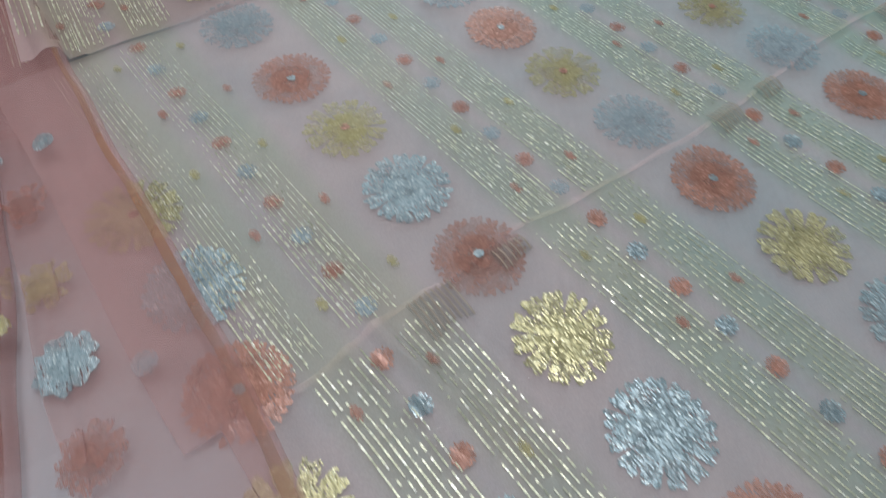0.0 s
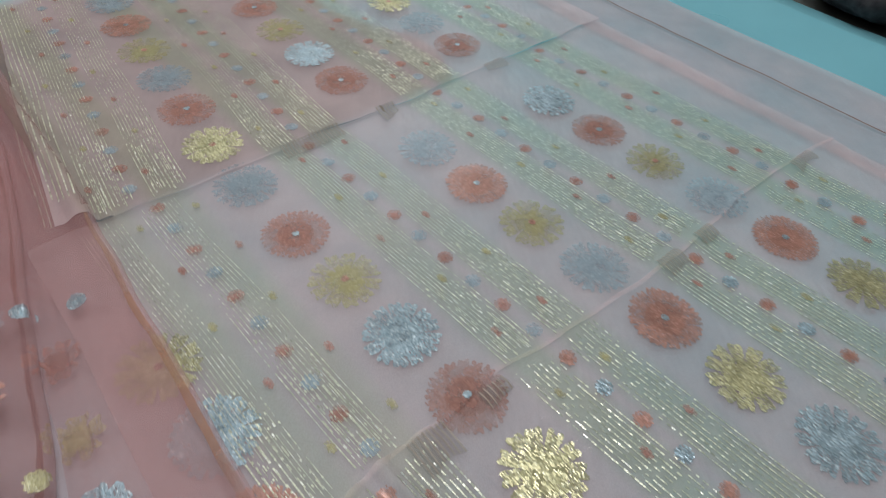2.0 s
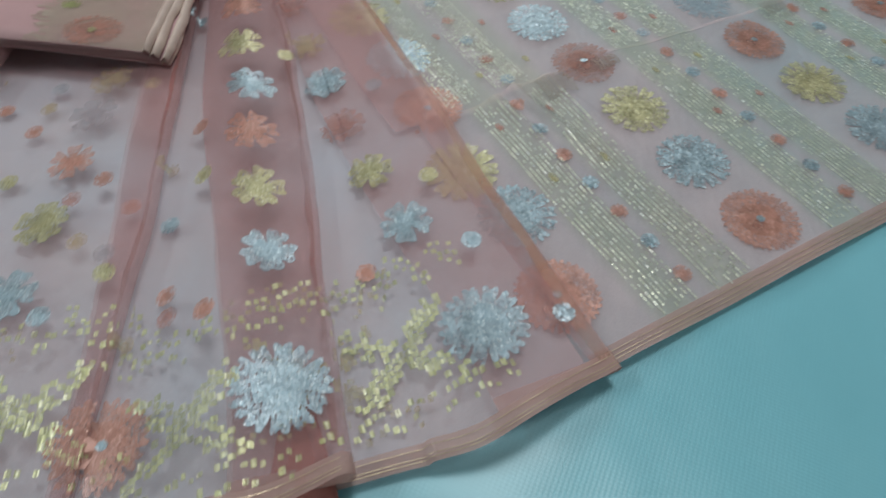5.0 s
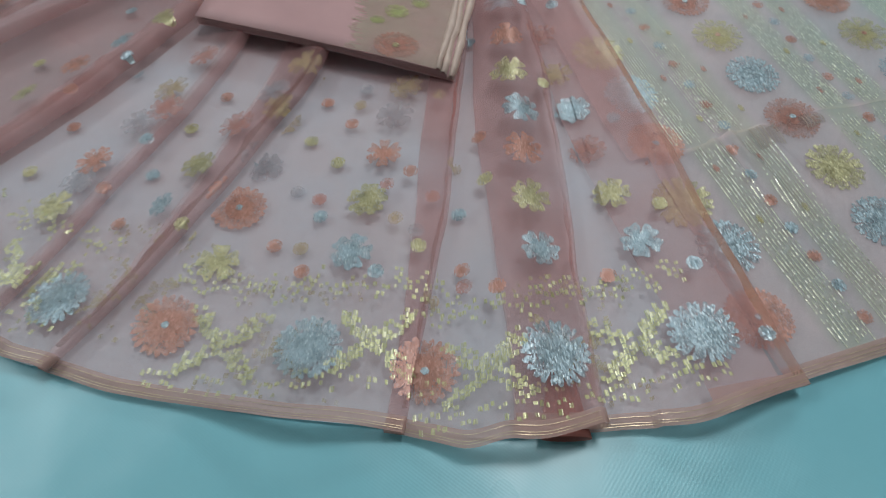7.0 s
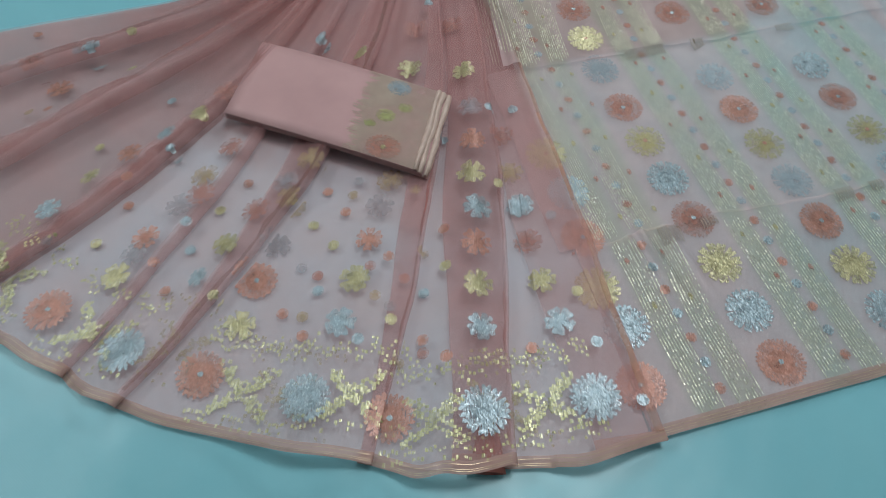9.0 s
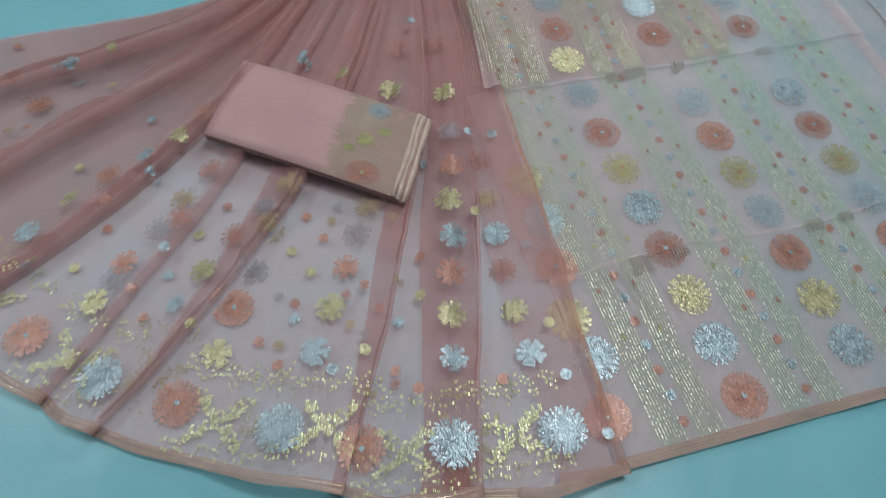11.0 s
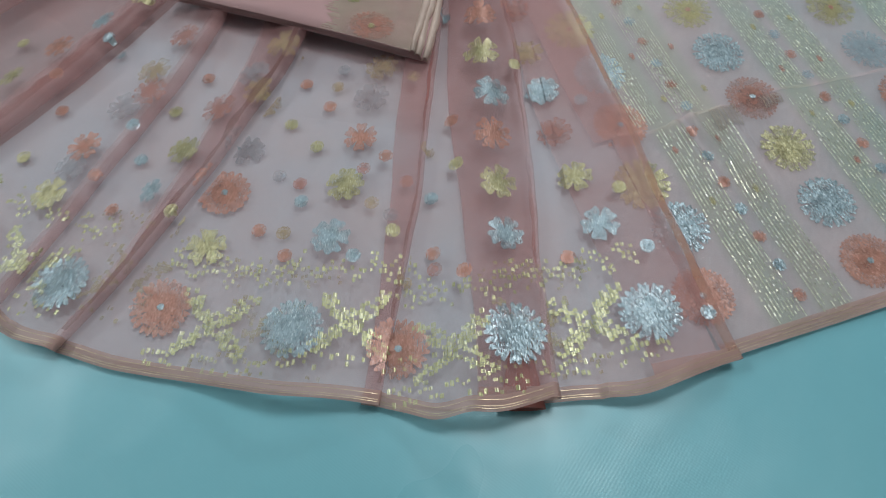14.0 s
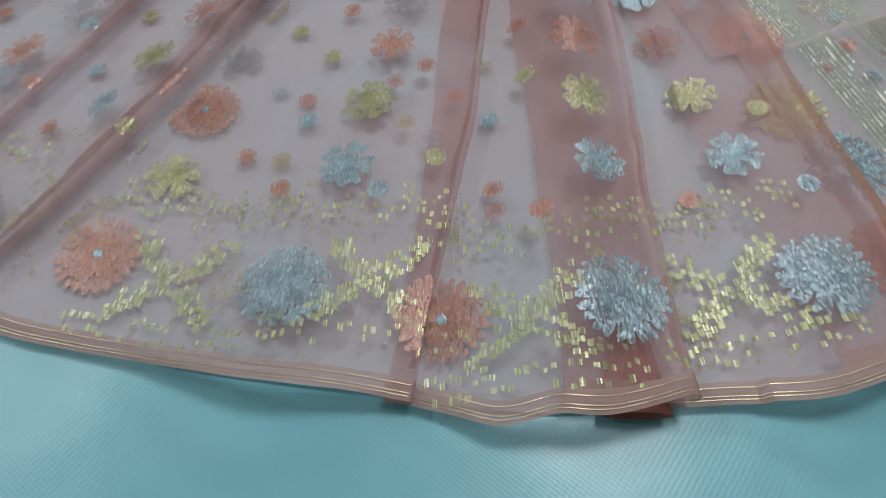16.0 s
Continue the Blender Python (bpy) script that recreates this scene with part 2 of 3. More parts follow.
flat_box("floor", (-3.2, -2.2, -0.10, 2.8, 3.4, -0.006), FLOORMAT, "dark grey floor under the turquoise sheet", "floor")
flat_box("wall_north", (-3.3, 3.4, -0.1, 2.9, 3.5, 2.7), WALLMAT, "plain cream painted wall", "wall")
flat_box("wall_south", (-3.3, -2.3, -0.1, 2.9, -2.2, 2.7), WALLMAT, "plain cream painted wall", "wall")
flat_box("wall_west", (-3.3, -2.2, -0.1, -3.2, 3.4, 2.7), WALLMAT, "plain cream painted wall", "wall")
flat_box("wall_east", (2.8, -2.2, -0.1, 2.9, 3.4, 2.7), WALLMAT, "plain cream painted wall", "wall")
flat_box("ceiling", (-3.3, -2.3, 2.6, 2.9, 3.5, 2.7), CEILMAT, "plain white painted ceiling", "ceiling")

# the pallu's own axes: U along its hem, V up its stripes
EU, EV = Vector((0.774, 0.633)), Vector((-0.633, 0.774))


def uv_xy(u, v):
    p = EU * u + EV * v
    return p.x, p.y


def sheet_point(a, b):
    u, v = -1.7 + 2.882 * a, -1.05 + 3.05 * b
    x, y = uv_xy(u, v)
    z = -0.003 + 0.0016 * ripple(x, y, 3.0, 4.0)
    if u > 1.05:
        z += 0.008 * smooth01((u - 1.05) / 0.14) * (0.6 + 0.8 * ripple(v, 0, 4.0, 2.0))
    return x, y, z


sheet = part("table_sheet", grid_mesh(sheet_point, 90, 90), VINYL)
tagged(sheet, "pale turquoise ribbed vinyl sheet spread under the saree", "plastic sheet")
sol = sheet.modifiers.new("thickness", "SOLIDIFY")
sol.thickness, sol.offset = 0.0007, -1


# ---- the saree: a fan of pleats, and the pallu in three tucked tiers ----
saree = thing("saree", "sheer pink organza saree with metallic flowers, fanned on turquoise sheet", "saree")

FOLDS = [  # hem, lower and upper middle, waist
    ((-1.228, 0.043), (-0.969, 0.333), (-0.780, 0.554), (-0.773, 0.876)),
    ((-1.086, -0.059), (-0.874, 0.251), (-0.728, 0.518), (-0.749, 0.877)),
    ((-0.894, -0.136), (-0.773, 0.197), (-0.684, 0.510), (-0.725, 0.878)),
    ((-0.753, -0.201), (-0.647, 0.171), (-0.641, 0.530), (-0.701, 0.879)),
    ((-0.568, -0.223), (-0.556, 0.174), (-0.596, 0.559), (-0.677, 0.880)),
    ((-0.486, -0.226), (-0.451, 0.176), (-0.514, 0.571), (-0.653, 0.881)),
    ((-0.180, -0.159), (-0.278, 0.215), (-0.426, 0.574), (-0.625, 0.882)),
    ((-0.032, -0.096), (-0.186, 0.256), (-0.368, 0.594), (-0.591, 0.883)),
    ((0.124, 0.009), (-0.104, 0.319), (-0.343, 0.628), (-0.557, 0.884)),
]
BANDS = [(0.3, 0.4), (0.3, 0.5), (0.30, 0.45), (0.20, 0.36), (0.10, 0.25), (0.16, 0.55), (0.05, 0.22), (0.42, 0.85), (0.46, 0.95)]
RIDGE = [0.010, 0.040, 0.044, 0.030, 0.020, 0.024, 0.016, 0.014, 0.012]
LIFT = [(0.5, 0.008), (0.4, 0.008), (0.5, 0.006), (0.5, 0.008), (0.5, 0.006), (0.72, 0.024), (0.98, 0.016), (0.60, 0.016)]


def fold(i, v):
    knots, q = (0.0, 0.36, 0.70, 1.0), Vector((0, 0))
    for a, p in zip(knots, FOLDS[i]):
        w = 1.0
        for b in knots:
            w *= (v - b) / (a - b) if b != a else 1.0
        q += w * Vector(p)
    sway = min(1.0, v * 6) * (0.006 * noise.noise(Vector((v * 7, i * 3.7, 0.5))) + 0.0025 * noise.noise(Vector((v * 24, i * 5.1, 2.5))))
    return q + Vector((sway, sway * 0.4))


def band(i, v):
    a, b = BANDS[i]
    return a + (b - a) * smooth01(v / 0.45)


def top_z(i, a, v):
    p = fold(i, v).lerp(fold(i + 1, v), a)
    gather = smooth01((v - 0.25) / 0.6)
    low = 0.25 + 0.75 * smooth01(v / 0.18) if i == 5 else 1.0
    z = 0.005 + low * RIDGE[i + 1] * (smooth01(a) ** 2) * (0.55 + 0.45 * math.sin(min(1, v * 1.6) * 2.2))
    z += 0.004 * (1 - abs(2 * a - 1)) * (0.5 + ripple(p.x, p.y, 7, i))
    z += (0.007 if i > 5 else 0.015) * gather * abs(math.sin(a * math.pi * 2.5 + i)) * min(1.0, a * 5)
    if i == 6:  # this pleat stands on the stack beneath it
        z += 0.024 * math.exp(-((a - 0.55) / 0.30) ** 2) * (1 - 0.6 * smooth01((v - 0.3) / 0.4))
    at, h = LIFT[i]
    z += h * math.exp(-((a - at) / 0.22) ** 2) * math.exp(-v / 0.06)
    return z


def pleat_point(i, s, v):
    x, y, z = pleat_section(i, s, v)
    return x, y, z + (0.005 if i == 7 and s > 0.3 else 0.0)


def pleat_section(i, s, v):
    """s: 0 to 1 along the cloth, from under the last pleat, over the top to the fold, and back beneath it."""
    here, nxt = fold(i, v), fold(i + 1, v)
    out = Vector((0, 0))
    if s < 0.14:  # tucked under the pleat before
        w = 1 - s / 0.14
        q = here.lerp(fold(i - 1, v), band(i, v) * w) if i else here.lerp(nxt, -0.02 * w)
        return q.x, q.y, 0.0022 + 0.0025 * (1 - w)
    if s < 0.74:
        a = (s - 0.14) / 0.60
        q = here.lerp(nxt, a)
        bulge = ((0.018 if i == 6 else 0.010) * max(0, 1 - v * 4) + 0.009 * ripple(a * 2.2, i, 1.6, 5) * max(0, 1 - v * 6)) * math.sin(math.pi * a) * min(1.0, (nxt - here).length / 0.16)
        q = q + (Vector((-0.62, 0.95)) - q).normalized() * -bulge
        return q.x, q.y, top_z(i, a, v)
    zt = top_z(i, 1.0, v)
    zl = 0.003 + 0.4 * (zt - 0.003)
    across = (nxt - here)
    across = across.normalized() if across.length else Vector((1, 0))
    if s < 0.84:  # the rolled fold
        k = (s - 0.74) / 0.10 * math.pi
        r = (zt - zl) / 2
        q = nxt + across * r * 0.9 * math.sin(k)
        return q.x, q.y, (zt + zl) / 2 + r * math.cos(k)
    w = (s - 0.84) / 0.16  # the way back
    b = band(i + 1, v)
    q = nxt.lerp(here, b * w)
    zt = top_z(i, max(0.0, 1 - b * w), v)
    return q.x, q.y, 0.003 + 0.4 * (zt - 0.003)


pleats = []
for i in range(len(FOLDS) - 1):
    ob = part("pleat", grid_mesh(lambda s, t, i=i: pleat_point(i, s, t), 60, 70), SILK, saree, "sheer pink organza pleat panel")
    pleats.append(ob)

    def edge(s, t, i=i):
        x, y, z = pleat_point(i, s, t * 0.0135)
        return x, y, z + 0.0007
    part("border", grid_mesh(edge, 90, 3), HEM, ob, "pink woven border with gold lines")
    for k, at in enumerate((0.0025, 0.0045, 0.0095)):
        def line(s, t, i=i, at=at):
            x, y, z = pleat_point(i, 0.14 + 0.6 * s, at + 0.0005 * t)
            return x, y, z + 0.0016
        part("border_line", grid_mesh(line, 80, 1), HEMLINE, ob)


def inner_point(a, b):
    """Plain inner length of the saree, laid flat beneath the pleats."""
    v, k = 0.007 + 0.89 * b, 3 + min(4, int(a * 5))
    w = a * 5 - (k - 3)
    p = fold(k, v).lerp(fold(k + 1, v), w * (0.94 if k == 7 else 1.0))
    p = p + (p - Vector((-0.62, 0.95))).normalized() * (0.010 * math.sin(math.pi * min(1, w)) * max(0, 1 - v * 4))
    return p.x, p.y, 0.0008 + 0.0006 * ripple(p.x, p.y, 8, 1)


part("inner_layer", grid_mesh(inner_point, 64, 30), INNER, saree, "pale plain inner length of the saree")


def doubled(a, b):
    """Doubled pink cloth beneath the outermost pleats."""
    v, k = 0.007 + 0.89 * b, min(2, int(a * 3))
    p = fold(k, v).lerp(fold(k + 1, v), a * 3 - k)
    return p.x, p.y, 0.0008 + 0.0006 * ripple(p.x, p.y, 8, 1)


part("doubled_layer", grid_mesh(doubled, 24, 30), DOUBLE, saree, "doubled pink length beneath the outer pleats")


def gathered(a, b):
    """Stacked cloth under the pleats, thicker towards the waist."""
    k, v = min(7, int(a * 8)), 0.30 + 0.67 * b
    p = fold(k, v).lerp(fold(k + 1, v), (a * 8 - k) * (0.97 if k == 7 else 1.0))
    return p.x, p.y, 0.0017


part("gathered_layer", grid_mesh(gathered, 64, 24), GATHER, saree, "deep pink gathered layers under the pleats")


def edge_roll(a, b):
    x, y, z = pleat_point(7, 0.708 + 0.034 * b + 0.016 * ripple(a, 0, 14, 3) * (1 - b), 0.01 + 0.6 * a)
    return x, y, z + 0.0007


part("edge_roll", grid_mesh(edge_roll, 90, 3), EDGE, saree, "ochre rolled edge of the last pleat")

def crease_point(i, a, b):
    """Stacked cloth and painted fold shade along the sharpest folds, of uneven width."""
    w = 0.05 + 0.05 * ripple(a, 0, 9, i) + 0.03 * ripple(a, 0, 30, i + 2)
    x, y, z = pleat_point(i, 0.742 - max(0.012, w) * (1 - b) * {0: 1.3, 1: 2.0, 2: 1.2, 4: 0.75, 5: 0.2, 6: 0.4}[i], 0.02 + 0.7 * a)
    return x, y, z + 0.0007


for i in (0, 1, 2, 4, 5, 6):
    part("fold_crease", grid_mesh(lambda a, b, i=i: crease_point(i, a, b), 80, 3), SHADED_CREASE if i in (0, 4) else CREASE, pleats[i], "deep pink stacked fold with its shade in the colour")


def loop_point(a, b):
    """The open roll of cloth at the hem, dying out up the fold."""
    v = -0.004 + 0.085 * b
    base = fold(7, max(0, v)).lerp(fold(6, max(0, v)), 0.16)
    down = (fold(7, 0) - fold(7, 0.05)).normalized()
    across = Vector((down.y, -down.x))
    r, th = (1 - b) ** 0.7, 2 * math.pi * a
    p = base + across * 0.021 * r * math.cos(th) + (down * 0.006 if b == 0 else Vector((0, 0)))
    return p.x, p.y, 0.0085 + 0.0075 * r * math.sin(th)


part("fold_loop", grid_mesh(loop_point, 24, 10), LOOP, pleats[6], "open deep pink roll at the hem, inner shade in its colour")

TIERS = [(-0.066, 0.210), (0.206, 0.564), (0.558, 1.10)]


def tuck_line(k, u):
    """How far the edge between two tiers strays from straight."""
    return (0.0, 0.010, 0.009, 0.0)[k] * (ripple(u, 0, 5, k) + 0.5 * ripple(u, 0, 17, k))


def waistward(u, v):
    """The upper tier turns in towards the waist at its open edge."""
    return u + max(0.0, 0.17 - 0.3 * u) * max(0.0, v - 0.56)


def tier_point(k, a, b, u1=0.852):
    v0, v1 = TIERS[k]
    u0 = (0.095, 0.075, 0.104)[k]
    u = u0 + (u1 - u0) * a
    v = v0 + tuck_line(k, u) * (1 - b) + (v1 - v0) * b + tuck_line(k + 1, u) * b
    x, y = uv_xy(waistward(u, v) + 0.003 * ripple(u, v, 6, 3 + k), v)
    z = 0.0020 + (0.0, 0.0022, 0.0060)[k] + 0.0022 * (0.5 + ripple(u, v, 9, 7 + k))
    if k and b < 0.08:  # soft ridge along the tuck
        z += 0.0012 * math.exp(-(b / 0.02) ** 2)
    if k == 0:
        z += 0.004 * math.exp(-b / 0.03) * (0.5 + ripple(u, 0, 12, 1))
        if b > 0.9:
            z += 0.003 * (b - 0.9) * 10
        for at, h in ((0.176, 0.004), (0.199, 0.006), (0.238, 0.003)):  # pinched folds below the tuck
            z += h * math.exp(-((u - at - 0.05 * (1 - b)) / 0.006) ** 2) * smooth01((b - 0.5) / 0.4)
    if k == 2 and a < 0.45:  # the top tier lies over the edge of the pleats
        z = max(z, pleat_height(x, y) + 0.0015, 0.001 + sum(pleat_height(x + d * EU.x, y + d * EU.y) for d in (-0.03, -0.015, 0.0, 0.015)) / 4)
    return x, y, z


def cloth_tree(parts):
    vs, fs = [], []
    for ob in parts:
        base = len(vs)
        vs += [v.co.copy() for v in ob.data.vertices]
        fs += [[k + base for k in f.vertices] for f in ob.data.polygons]
    return BVHTree.FromPolygons(vs, fs)


PLEAT_CLOTH = cloth_tree(pleats)


def pleat_height(x, y):
    hit = PLEAT_CLOTH.ray_cast(Vector((x, y, 0.5)), Vector((0, 0, -1)))
    return hit[0].z if hit[0] else 0.0


# dark sheer layer added to bring down the upper tier's brightness
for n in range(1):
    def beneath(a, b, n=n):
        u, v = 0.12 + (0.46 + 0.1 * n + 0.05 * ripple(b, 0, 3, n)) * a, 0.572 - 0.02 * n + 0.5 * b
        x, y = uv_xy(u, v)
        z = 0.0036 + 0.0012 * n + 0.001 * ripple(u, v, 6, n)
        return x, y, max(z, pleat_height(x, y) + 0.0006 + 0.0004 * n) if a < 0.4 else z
    part("under_fold", grid_mesh(beneath, 40, 30), DUSK, saree, "dusky brown sheer layer added beneath the upper tier")


def lining(a, b):
    u, v = 0.11 + 0.735 * a, -0.058 + 1.15 * b
    x, y = uv_xy(u, v)
    return x, y, 0.0007 + 0.0005 * ripple(x, y, 8, 6)


part("pallu_lining", grid_mesh(lining, 40, 60), LINING, saree, "second sheer beige pink layer beneath the pallu")
tiers = []
for k in range(3):
    ob = part("pallu_tier", grid_mesh(lambda a, b, k=k: tier_point(k, a, b), 200, 44), PALLU, saree, "sheer lilac pink pallu cloth with gold stripes")
    tiers.append(ob)


def pallu_edge(a, b):
    x, y, z = tier_point(0, a, b * 0.055)
    return x, y, z + 0.0008


hem_border = part("border", grid_mesh(pallu_edge, 140, 3), HEM, tiers[0], "pink woven border with gold lines")
for at in (0.012, 0.022, 0.036):
    def line(a, b, at=at):
        x, y, z = tier_point(0, a, at + 0.0018 * b)
        return x, y, z + 0.0018
    part("border_line", grid_mesh(line, 140, 1), HEMLINE, tiers[0])

ALL_CLOTH, PALLU_CLOTH = cloth_tree(pleats + tiers), cloth_tree(tiers)


def ground_z(x, y, tree=None):
    hit = (tree or ALL_CLOTH).ray_cast(Vector((x, y, 0.5)), Vector((0, 0, -1)))
    return hit[0].z if hit[0] else 0.002


# ---- motifs ----
WAIST = Vector((-0.60, 0.90))


def float_strip(bm, place, a0, a1, off, width, tree, lift, tilt=0.0):
    """One float of metal thread: a narrow strip from a0 to a1 along the weave, laid on the cloth."""
    ring = []
    for a, side in ((a0, -0.5), (a0, 0.5), (a1, 0.5), (a1, -0.5)):
        p = place(a, off + side * width)
        ring.append((p.x, p.y, ground_z(p.x, p.y, tree) + lift + side * tilt))
    if max(p[2] for p in ring) - min(p[2] for p in ring) < 0.75 * (a1 - a0 + width):  # none across the drop beside a fold
        bm.faces.new([bm.verts.new(p) for p in ring])


def petal_radius(th, petals, depth, seed, notch):
    """Outline of a woven flower: petals cut apart by narrow slits of uneven depth, with a notch in each tip."""
    step = 2 * math.pi / petals
    k = math.floor(th / step)
    d = th - (k + 0.5) * step
    near = k if d < 0 else k + 1
    away = step / 2 - abs(d)
    cut = depth * (0.75 + 0.5 * noise.cell(Vector((near % petals + 0.5, seed * 7.3, 1.5))))
    r = 1 - cut * math.exp(-(away / (0.11 * step)) ** 2) - notch * math.exp(-(d / (0.13 * step)) ** 2)
    return r + 0.05 * noise.noise(Vector((math.cos(th) * 5, math.sin(th) * 5, seed)))


def flower_mesh(x, y, size, turn, petals, depth, seed, weave, tree, lift, notch=0.12, squash=1.0, hole=0.0, gloss=1.0):
    """A flower woven from parallel floats of thread that run along weave."""
    bm, rng = bmesh.new(), random.Random(int(seed * 1000))
    axis, mid = weave.normalized(), Vector((x, y))
    across = Vector((axis.y, -axis.x))
    pitch = 0.00098 if size > 0.022 else 0.00090
    rows = int(size / pitch) + 1
    place = lambda a, o: mid + axis * a + across * o * squash

    def inside(a, o):
        r = math.hypot(a, o)
        return r < 0.0015 or (r > hole and r < size * petal_radius((math.atan2(o, a) + turn) % (2 * math.pi), petals, depth, seed, notch))

    rings, n = [], 12 * max(2, petals // 2) if size > 0.012 else 18
    for f in (0.15, 0.34, 0.55):  # the woven ground under the floats
        ring = []
        for k in range(n):
            th = 2 * math.pi * k / n
            r = size * f * (petal_radius((th + turn) % (2 * math.pi), petals, depth, seed, notch) if f > 0.5 else 0.9)
            p = place(r * math.cos(th), r * math.sin(th))
            ring.append((p.x, p.y, ground_z(p.x, p.y, tree)))
        rings.append(ring)
    level = sum(p[2] for p in rings[0]) / n
    rings = [[bm.verts.new((px, py, min(max(pz, level - 0.006), level + 0.006) + lift - 0.0003)) for px, py, pz in ring] for ring in rings]
    bm.faces.new(rings[0])
    for inner, outer in zip(rings, rings[1:]):
        for k in range(n):
            bm.faces.new((inner[k], outer[k], outer[(k + 1) % n], inner[(k + 1) % n]))
    for j in range(-rows, rows + 1):
        off, a = j * pitch, -size * 1.1
        while a < size * 1.1:
            if not inside(a, off):
                a += 0.0008
                continue
            start, span = a - rng.uniform(0, 0.0007), rng.uniform(0.0014, 0.0030)
            while inside(a, off) and a - start < span:
                a += 0.0008
            if rng.random() < 0.95:
                float_strip(bm, place, start, a, off, pitch * rng.uniform(0.74, 1.0), tree, lift + rng.uniform(0, 0.0002), rng.uniform(-0.00015, 0.00015) * gloss)
            a += 0.00030
    return bm


def motif(x, y, size, material, petals, depth, parent, lift=0.0007, label="", name="flower_motif", eye=None, tree=None, weave=None, notch=0.12, squash=1.0):
    seed = (x * 37.7 + y * 91.3) % 10
    weave = weave or Vector((x, y)) - WAIST
    dull = "reverse" in material.name or "copper" in material.name
    ob = part(name, flower_mesh(x, y, size, seed, petals, depth, seed, weave, tree, lift, notch, squash, 0.0035 if eye else 0.0, 0.45 if dull else 1.0), material, parent, label)
    if eye:
        part("flower_eye", flower_mesh(x, y, 0.0036, 0, 5, 0.1, seed, weave, tree, lift + 0.0005), eye, ob)
    return ob


UNDER = -0.0012  # woven into the layer beneath
C5 = [(-0.901, 0.154), (-0.597, -0.019), (-0.321, 0.109), (-0.181, 0.156), (-0.257, 0.324), (-0.704, 0.087)]
C5_DULL = [(-0.488, 0.084), (-0.120, 0.204), (-0.584, 0.165), (-0.951, 0.166), (-0.642, 0.247), (-0.226, 0.369), (-0.572, 0.073), (-0.448, 0.524), (-0.399, 0.565)]
S5 = [(-0.296, -0.018), (-0.040, 0.102), (-0.128, 0.047), (-0.202, 0.211), (-0.152, 0.255), (-0.743, -0.040)]
S5_DULL = [(-0.334, 0.167), (-0.435, 0.050), (-0.473, 0.141), (-0.589, 0.046), (-0.288, 0.389), (-0.596, -0.048)]
G5 = [(-0.310, 0.046), (-0.155, 0.101), (-0.081, 0.151), (-0.412, -0.074), (-0.595, -0.084), (-0.493, 0.018), (-0.234, 0.265), (-0.415, 0.433), (-0.330, 0.461)]
G5_DULL = [(-0.588, 0.104), (-0.450, 0.117), (-0.187, 0.307), (-0.460, 0.191), (-0.341, 0.213)]
for places, mat, lift, word in ((C5, COPPER, 0.0007, "copper"), (S5, SILVER, 0.0007, "silver"), (G5, GOLD, 0.0007, "gold"),
                                (C5_DULL, DULL_COPPER, UNDER, "dull copper"), (S5_DULL, DULL_SILVER, UNDER, "dull silver"), (G5_DULL, DULL_GOLD, UNDER, "dull gold")):
    for n, (x, y) in enumerate(places):
        motif(x, y, 0.0215 - 0.001 * (n % 3), mat, 6 if word.endswith("copper") else 5, 0.62, saree, lift, word + " woven flower with notched petals")
for places, mat, word in (([(-0.497, -0.041), (-0.675, 0.138), (-0.884, 0.227), (-0.570, 0.420)], SILVER, "silver"), ([(-0.653, 0.190), (-0.730, 0.030), (-0.498, 0.418)], GOLD, "gold")):
    for x, y in places:
        motif(x, y, 0.0165, mat, 5, 0.5, saree, 0.0007, "small " + word + " woven flower", squash=0.7)
for x, y in [(-0.429, -0.009)]:
    motif(x, y, 0.0285, COPPER, 9, 0.2, saree, 0.0007, "copper woven round flower", eye=SILVER)

DOTS_COPPER = [(-0.528, 0.123), (-0.416, 0.160), (-0.374, 0.138), (-0.283, 0.094), (-0.371, -0.037), (-0.331, -0.054), (-0.190, 0.004), (-0.152, -0.009), (-0.234, 0.167), (-0.060, 0.056), (-0.659, 0.017), (-0.560, -0.048), (-0.527, -0.074), (-1.025, 0.239), (-0.868, 0.102), (-0.674, 0.047)]
DOTS_COPPER_DULL = [(-0.182, -0.012), (-0.359, 0.032), (-0.249, 0.072), (-0.300, 0.072)]
DOTS_SILVER = [(-0.346, 0.011), (-0.218, 0.067), (-0.264, -0.030), (0.012, 0.093), (-0.536, -0.007), (-0.559, 0.023), (-0.649, 0.116), (-0.726, 0.209), (-0.303, 0.321), (-0.451, 0.585), (-0.262, 0.405), (-0.227, 0.420), (0.085, 0.044)]
DOTS_SILVER_DULL = [(-0.385, 0.033), (-0.248, 0.028), (-0.383, 0.195), (-0.105, 0.255), (-0.900, 0.213), (-0.706, -0.083)]
DOTS_GOLD = [(-0.658, -0.053), (-0.458, -0.057), (-0.538, 0.066), (-0.405, 0.100), (-0.363, 0.082), (-0.238, 0.011), (-0.207, 0.112), (-0.033, 0.152), (-0.193, 0.270), (-0.823, 0.237), (-0.764, 0.084), (-0.642, 0.186), (-0.846, 0.284)]
DOTS_GOLD_DULL = [(-0.379, 0.169), (-0.273, 0.034), (-0.346, -0.030), (-0.206, -0.035), (-0.298, 0.210), (-0.245, 0.123), (-0.903, 0.091)]
